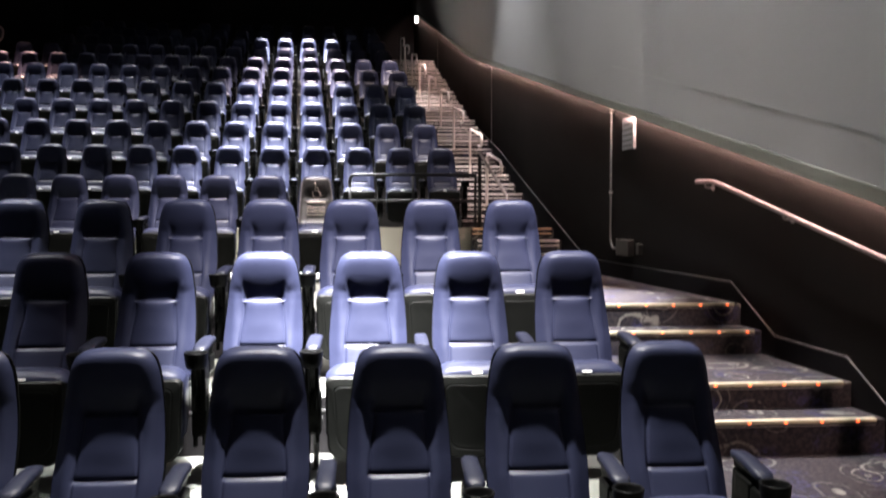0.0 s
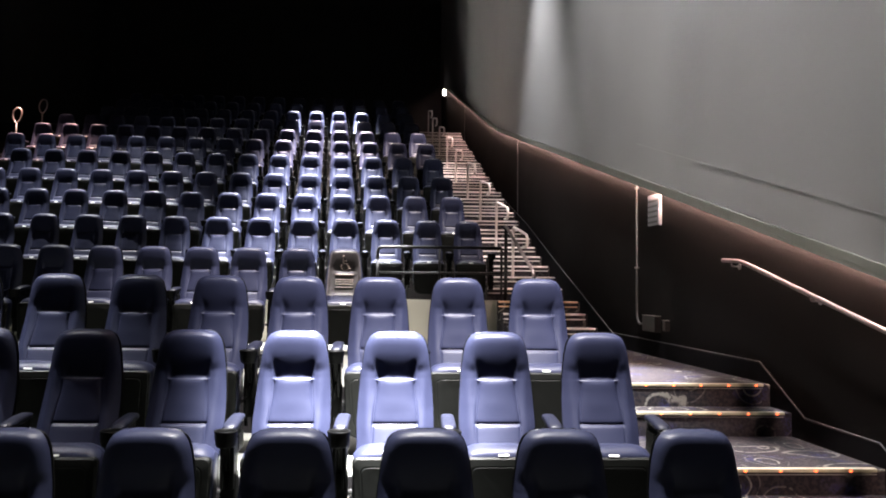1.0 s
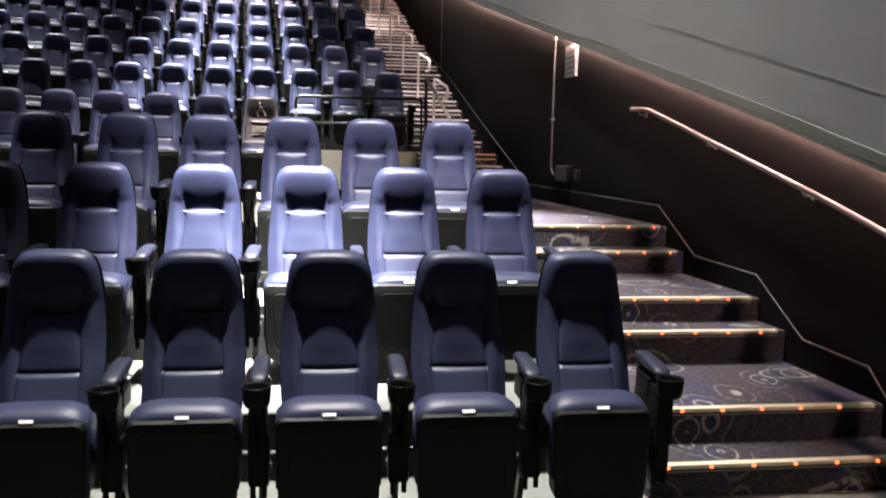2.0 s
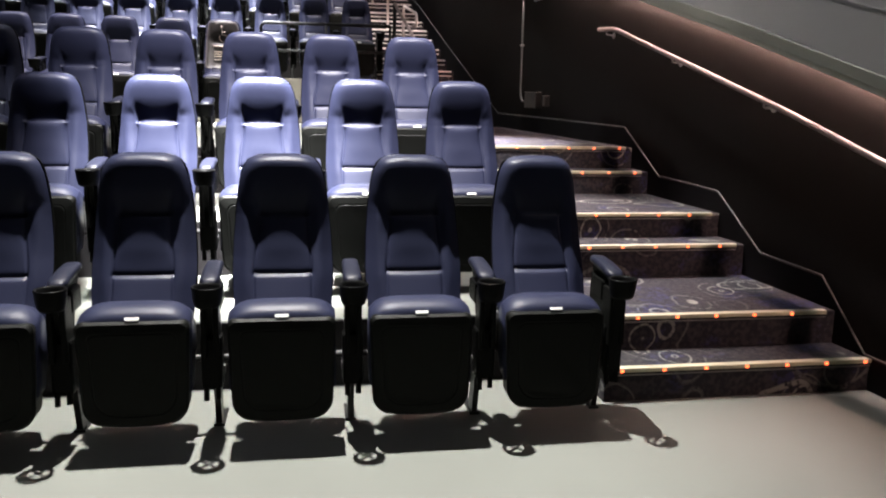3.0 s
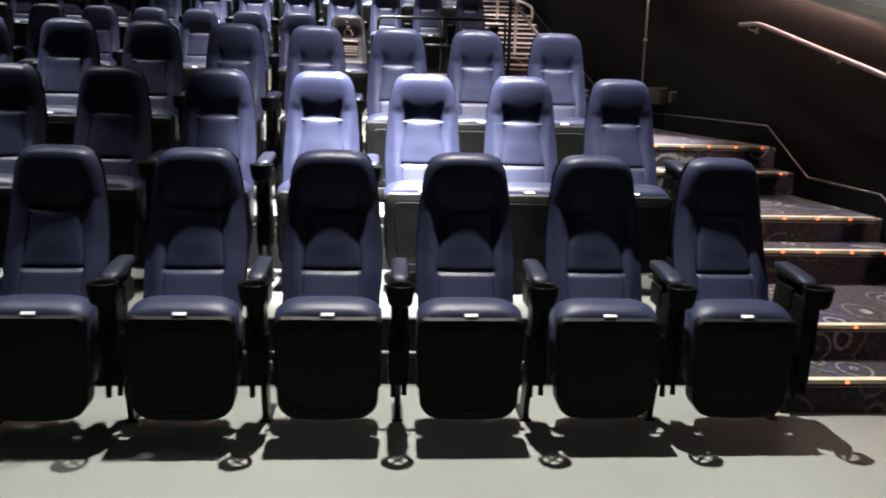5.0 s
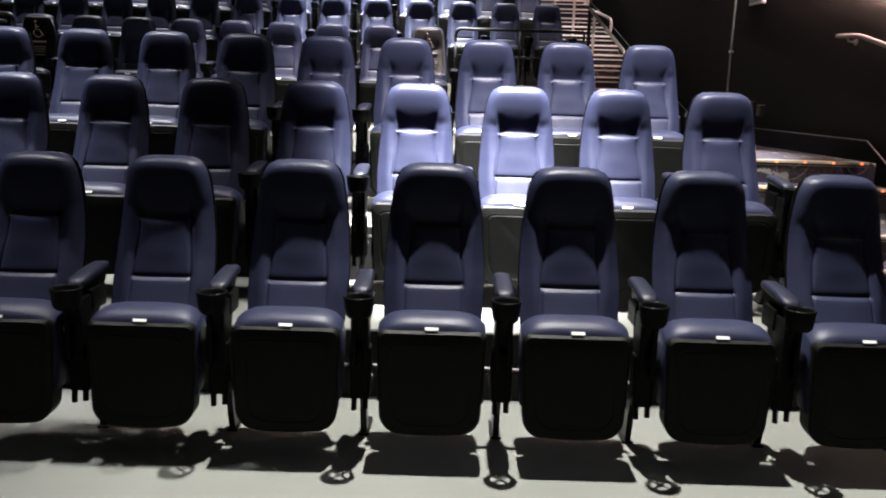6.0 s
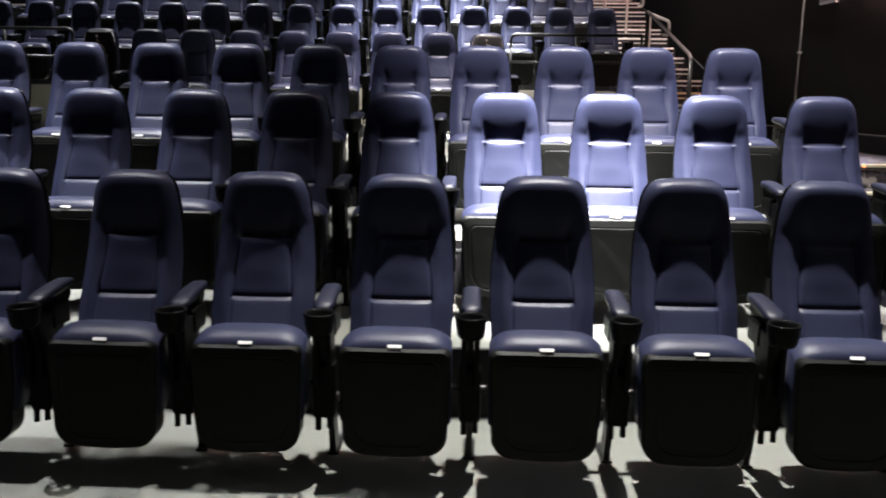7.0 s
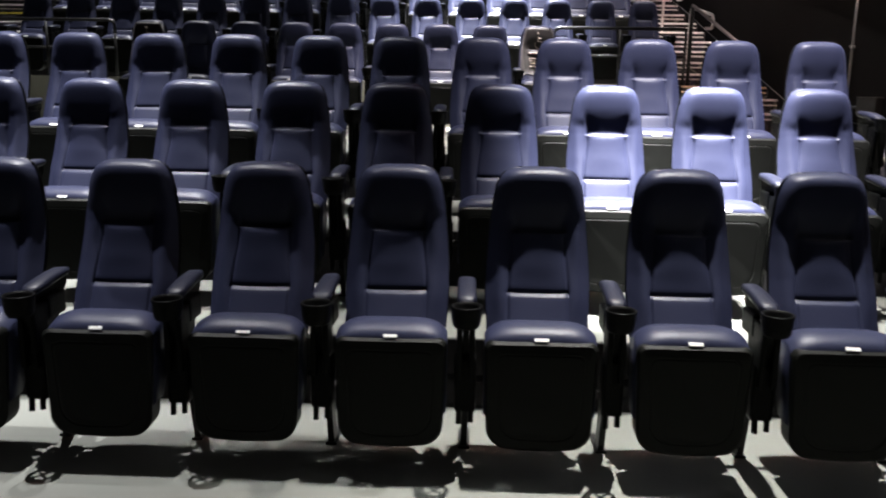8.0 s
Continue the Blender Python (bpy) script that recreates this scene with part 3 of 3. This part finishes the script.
# each step: front edge, height of its tread, place of its first light
FRONT = [(0.41, 0.165, 0.453), (0.70, 0.345, 0.426), (1.58, 0.545, 0.463), (1.89, 0.70, 0.394), (2.95, 0.875, 0.44), (3.26, 1.047, 0.42)]
for i, (n0, z1, first) in enumerate(FRONT):
    n1 = FRONT[i + 1][0] if i + 1 < len(FRONT) else 6.95
    stair(n0, n1 + (0.02 if i + 1 < len(FRONT) else 0), z1, 0.37, (1.86 if i == 0 else 1.80) - 0.06 * n0, -0.3, first)
rear = [(6.85, 1.285), (7.27, 1.445), (7.62, 1.595)]
for (u0, n0, z0, *rest), (u1, na, za, *more) in zip(ROWS[4:], ROWS[5:]):
    rise = (za - z0) / 3
    rear += [(na - EDGE - 0.80, z0 + rise + 0.05), (na - EDGE - 0.40, z0 + 2 * rise + 0.05), (na - EDGE, za + 0.05)]
for i, (n0, z1) in enumerate(rear):
    n1 = rear[i + 1][0] + 0.02 if i + 1 < len(rear) else 28.4
    left = curve(n0, [(6.0, 0.12), (20.0, -0.95)])
    right = curve(n0, [(6.85, 1.14), (9.67, 0.93), (20.0, 0.42)])
    stair(n0, n1, z1, left, right, -0.3, strip=NOSING_AMBER_LIT if i == 2 else NOSING_LIT)
# the lower steps of the far aisle
for i, (n0, z1) in enumerate(rear[3:15]):
    stair(n0 - 0.46, rear[i + 4][0] - 0.44, z1, -11.2, curve(n0, [(8.0, -9.25), (15.0, -10.0)]), -0.3, strip=NOSING_YELLOW if i == 5 else NOSING_LIT)

# ---------------------------------------------------------------- side wall
WX = 1.836


def ledge_z(y):
    """Height of the ledge along the side wall, in three straight stretches."""
    if y < 1.63:
        return 1.850 + 0.280 * (y - 1.63)
    return 1.850 + 0.2585 * (y - 1.63) if y < 15.33 else 5.391 + 0.334 * (y - 15.33)


def wall_strip(name, x0, x1, y0, y1, low, high, mat, label, kind="structure"):
    """A piece of wall whose lower and upper edge follow two lines along y."""
    bm = bmesh.new()
    a = [bm.verts.new((x, y, f(y))) for y in (y0, y1) for f in (low, high) for x in (x0, x1)]
    for q in ((0, 1, 3, 2), (4, 6, 7, 5), (0, 4, 5, 1), (2, 3, 7, 6), (0, 2, 6, 4), (1, 5, 7, 3)):
        bm.faces.new([a[k] for k in q])
    return tagged(part(name, bm, mat, None), label, kind=kind)


Y0, Y1 = -8.0, 28.9
for ya, yb in ((Y0, 1.63), (1.63, 15.33), (15.33, Y1)):
    wall_strip("wall_east_lower", WX, WX + 0.45, ya, yb, lambda y: -0.3, lambda y: max(0.4, ledge_z(y)) + 0.021, WALL_LOW, "dark brown fabric lower side wall")
    wall_strip("wall_east_upper", WX - 0.05, WX + 0.45, ya, yb, lambda y: ledge_z(y) + 0.086, lambda y: 14.0, WALL_UP, "grey fabric upper side wall")
    wall_strip("ledge_trim", WX - 0.065, WX + 0.3, ya, yb, lambda y: ledge_z(y) + 0.022, lambda y: ledge_z(y) + 0.083, FASCIA, "olive grey ledge trim between the wall parts")
    # lip added to hide the strip and keep its glow off the floor
    wall_strip("ledge_lip", WX - 0.064, WX - 0.056, ya, yb, lambda y: ledge_z(y) - 0.012, lambda y: ledge_z(y) + 0.021, FASCIA, "thin lip added below the ledge trim to screen the light strip")
for ya, yb in ((-0.9, 0.86), (0.90, 1.63), (1.63, 6.65), (6.80, 13.15), (13.2, 15.33), (15.5, 21.3), (21.45, 27.0)):
    wall_strip("light_strip", WX - 0.038, WX - 0.027, ya, yb, lambda y: ledge_z(y) + 0.008, lambda y: ledge_z(y) + 0.014, STRIP, "rose glowing light strip below the ledge")
wall_strip("wall_seam", WX - 0.0520, WX - 0.04, -3.0, 6.05, lambda y: 1.778 + 0.278 * y, lambda y: 1.784 + 0.278 * y, SEAM, "dark seam of the upper wall fabric")
for y, low in ((13.17, 3.147), (21.39, 5.825)):
    wall_strip("wall_joint", WX - 0.006, WX + 0.02, y - 0.012, y + 0.012, lambda q, a=low: a, lambda q: ledge_z(q), EDGE_TRIM, "pale vertical joint strip of the lower wall")

slab("wall_west", -13.5, -13.0, -8.0, 28.9, -0.3, 14.0, BLACK, "black side wall")
slab("wall_south", -13.4, 4.0, -7.5, -7.0, -0.3, 14.0, BLACK, "dark wall behind the screen side")
slab("wall_north", -13.4, 4.0, 28.4, 28.9, -0.3, 14.0, BLACK, "black rear wall")
slab("ceiling", -13.4, 4.0, -8.0, 28.9, 14.0, 14.3, BLACK, "black ceiling")

# skirting that follows the steps
trim_line = [(-0.22, 0.18), (0.347, 0.18), (0.728, 0.515), (1.301, 0.527), (1.835, 0.85), (2.67, 0.865), (3.321, 1.212), (7.05, 1.222), (9.92, 2.189), (12.35, 3.033), (20.42, 5.44), (27.4, 7.62)]
for (ya, za), (yb, zb) in zip(trim_line, trim_line[1:]):
    wall_strip("skirting", WX - 0.012, WX + 0.1, ya, yb, lambda y, a=za, b=zb, c=ya, d=yb: -0.3, lambda y, a=za, b=zb, c=ya, d=yb: a + (b - a) * (y - c) / (d - c) - 0.012, RISER, "dark skirting beside the aisle steps")
tagged(part("skirting_edge", tube([(WX - 0.010, y, z) for y, z in trim_line], 0.004, 6), EDGE_TRIM), "thin grey edge trim above the skirting", kind="structure")

# ---------------------------------------------------------------- things on the side wall


def wall_handrail():
    rail = new("wall_handrail")
    tagged(rail, "rose-tinted round steel handrail on wall brackets", "handrail")
    x = WX - 0.075
    part("rail", tube(rounded([(x, 3.828, 2.044), (x, 3.499, 2.028), (x, 1.089, 1.4), (x, -1.353, 0.695)], 0.09, 6), 0.018, 12), TUBE, rail, "", True)
    for y in (3.664, 2.469, 1.315, 0.141):
        z = 2.028 - 0.2607 * (3.499 - y) if y > 1.089 else 1.4 - 0.2886 * (1.089 - y)
        z = min(z, 2.03)
        br = part("bracket", join([tube(rounded([(x, y, z - 0.018), (x, y, z - 0.040), (WX - 0.01, y, z - 0.044)], 0.02, 4), 0.007, 8)]), CHROME, rail, "chrome bracket", True)
        part("wall_plate", moved(tube([(0, 0, 0), (0.008, 0, 0)], 0.026, 14), pose(WX - 0.0085, y, z - 0.044)), CHROME, br, "round chrome plate")


def wall_unit():
    unit = new("wall_notice_box")
    tagged(unit, "white louvred notice box on the dark wall", "notice box")
    part("body", box(WX - 0.024, WX, 5.435, 5.775, 2.482, 2.822, 0.006), SIGN, unit)
    for k in range(5):
        z = 2.507 + 0.058 * k
        part("louvre", box(WX - 0.030, WX - 0.0245, 5.480, 5.755, z, z + 0.022, 0.003, 1), EDGE_TRIM, unit, "grey louvre bar")
    part("frame", box(WX - 0.036, WX, 5.417, 5.434, 2.472, 2.834, 0.003), SIGN, unit, "white raised edge")


def conduit():
    run = new("conduit")
    tagged(run, "thin grey conduit running down the dark wall", "conduit")
    x = WX - 0.022
    part("pipe", tube(rounded([(x, 6.13, 3.043), (x, 6.13, 1.468), (x, 6.063, 1.385), (x, 5.837, 1.385)], 0.05, 5), 0.014, 8), TRIM, run, "", True)
    for z in (2.941, 2.014):
        part("clip", box(x - 0.018, WX, 6.107, 6.158, z, z + 0.025, 0.003, 1), CHROME, run, "small clip")
    part("connector", tube([(x, 6.13, 2.941), (x, 6.13, 3.033)], 0.019, 8), CHROME, run, "bright connector", True)


def outlet(y0, y1, z0, z1, deep, label):
    unit = new("outlet_box")
    tagged(unit, label, "outlet box")
    part("body", box(WX - deep, WX, y0, y1, z0, z1, 0.004), STEEL_BLACK, unit)
    part("cover_plate", box(WX - deep - 0.004, WX - deep - 0.0005, y0 + 0.012, y1 - 0.012, z0 + 0.012, z1 - 0.012, 0.001, 1), TRIM, unit, "grey cover plate")
    part("top_edge", box(WX - deep - 0.002, WX - 0.001, y0 - 0.003, y1 + 0.003, z1 + 0.0005, z1 + 0.006, 0.001, 1), CHROME, unit, "bright top edge")


wall_handrail()
wall_unit()
conduit()
outlet(5.445, 5.827, 1.318, 1.488, 0.07, "dark metal outlet box at the conduit's end")
outlet(5.198, 5.281, 1.344, 1.452, 0.05, "small dark switch box beside the outlet box")

lamp = new("wall_lamp")
tagged(lamp, "small bright lamp at the ledge's far end", "lamp")
part("housing", box(1.69, 1.83, 26.72, 26.97, 8.88, 9.16, 0.03), STEEL_BLACK, lamp)
part("lamp_face", box(1.70, 1.82, 26.69, 26.718, 8.92, 9.14, 0.012), BULB, lamp, "glowing white lamp face")

# ---------------------------------------------------------------- guard rails of the wheelchair bays


def guard(u0, u1, n, z):
    rail = new("guard_rail")
    tagged(rail, "black tube guard rail behind a wheelchair bay", "guard rail", "guard rails of the wheelchair bays")
    top, low = z + 0.765, z + 0.42
    part("top_rail", moved(tube(rounded([(u0, n, z + 0.6), (u0, n, top), (u1, n, top)], 0.09, 6), 0.021, 10), HALL), STEEL_BLACK, rail, "", True)
    part("low_rail", moved(tube([(u0, n, low), (u1, n, low)], 0.016, 10), HALL), STEEL_BLACK, rail, "", True)
    count = 3
    for k in range(count):
        u = u0 + (u1 - u0) * k / (count - 1)
        post = part("post", moved(tube([(u, n, z), (u, n, top - (0.1 if k == 0 else 0.0))], 0.018, 10), HALL), STEEL_BLACK, rail, "", True)
        part("base_plate", moved(box(u - 0.05, u + 0.05, n - 0.05, n + 0.05, z, z + 0.01, 0.002, 1), HALL), STEEL_BLACK, post)


guard(-1.615, 0.06, 7.85, 1.545)
guard(-7.22, -9.0, 7.50, 1.545)


# ---------------------------------------------------------------- handrails of the aisle stairs
def stair_rail(u, n, z, drift):
    """A tube rail over one row of steps: a rear post, a sloping bar and a hairpin end."""
    rail = new("stair_handrail")
    tagged(rail, "bent pale steel tube handrail on the aisle stairs", "handrail", "handrails on the aisle stairs")
    uf, nf, zf = u + drift, n - 0.85, z + 0.62
    part("bar", moved(tube(rounded([(u, n, z + 0.02), (u, n, z + 0.80), (uf, nf, zf), (uf, nf, zf - 0.17), (u + drift * 0.75, n - 0.62, zf - 0.15)], 0.09, 5), 0.019, 8), HALL), TUBE_PALE, rail, "", True)
    part("base_plate", moved(box(u - 0.045, u + 0.045, n - 0.045, n + 0.045, z, z + 0.012, 0.002, 1), HALL), TUBE_PALE, rail)


for (u0, n0, z0, *rest), (u1, na, za, *more) in zip(ROWS[4:], ROWS[5:]):
    rise = (za - z0) / 3
    n = na - EDGE - 0.33
    stair_rail(curve(n, [(8.0, 0.42), (10.0, 0.27), (20.0, -0.60)]), n, z0 + 2 * rise, 0.08)



def loop_rail(u, n, floor_z, z):
    """An upright oval tube loop on a post, at the far aisle."""
    rail = new("aisle_grab_loop")
    tagged(rail, "upright oval loop of pale tube at the far aisle", "handrail", "grab loops of the far aisle")
    oval = [(u + 0.095 * math.cos(a) * (1 + 0.15 * math.sin(a)), n + 0.03 * math.sin(a), z + 0.175 * math.sin(a)) for a in [2 * math.pi * k / 24 - math.pi / 2 for k in range(25)]]
    part("loop", moved(tube(oval, 0.020, 8), HALL), TUBE, rail, "", True)
    part("post", moved(tube([(u, n - 0.03, floor_z), (u, n - 0.03, z - 0.165)], 0.020, 8), HALL), STEEL_BLACK, rail, "dark post", True)


loop_rail(-10.12, 15.6, 4.20, 5.57)
loop_rail(-10.20, 17.05, 4.73, 6.10)

low = new("landing_handrail")
tagged(low, "steel handrail from the landing up to the guard rail", "handrail")
part("rear_post", moved(tube([(0.12, 7.85, 1.545), (0.12, 7.85, 2.60)], 0.026, 10), HALL), STEEL_BLACK, low, "thick black post", True)
part("bar", moved(tube(rounded([(0.12, 7.83, 2.60), (0.155, 5.75, 1.965), (0.155, 5.70, 1.90)], 0.04, 4), 0.019, 10), HALL), TUBE, low, "pale steel bar", True)
part("front_post", moved(tube([(0.155, 5.70, 1.03), (0.155, 5.70, 1.90)], 0.024, 10), HALL), STEEL_BLACK, low, "thick black post", True)
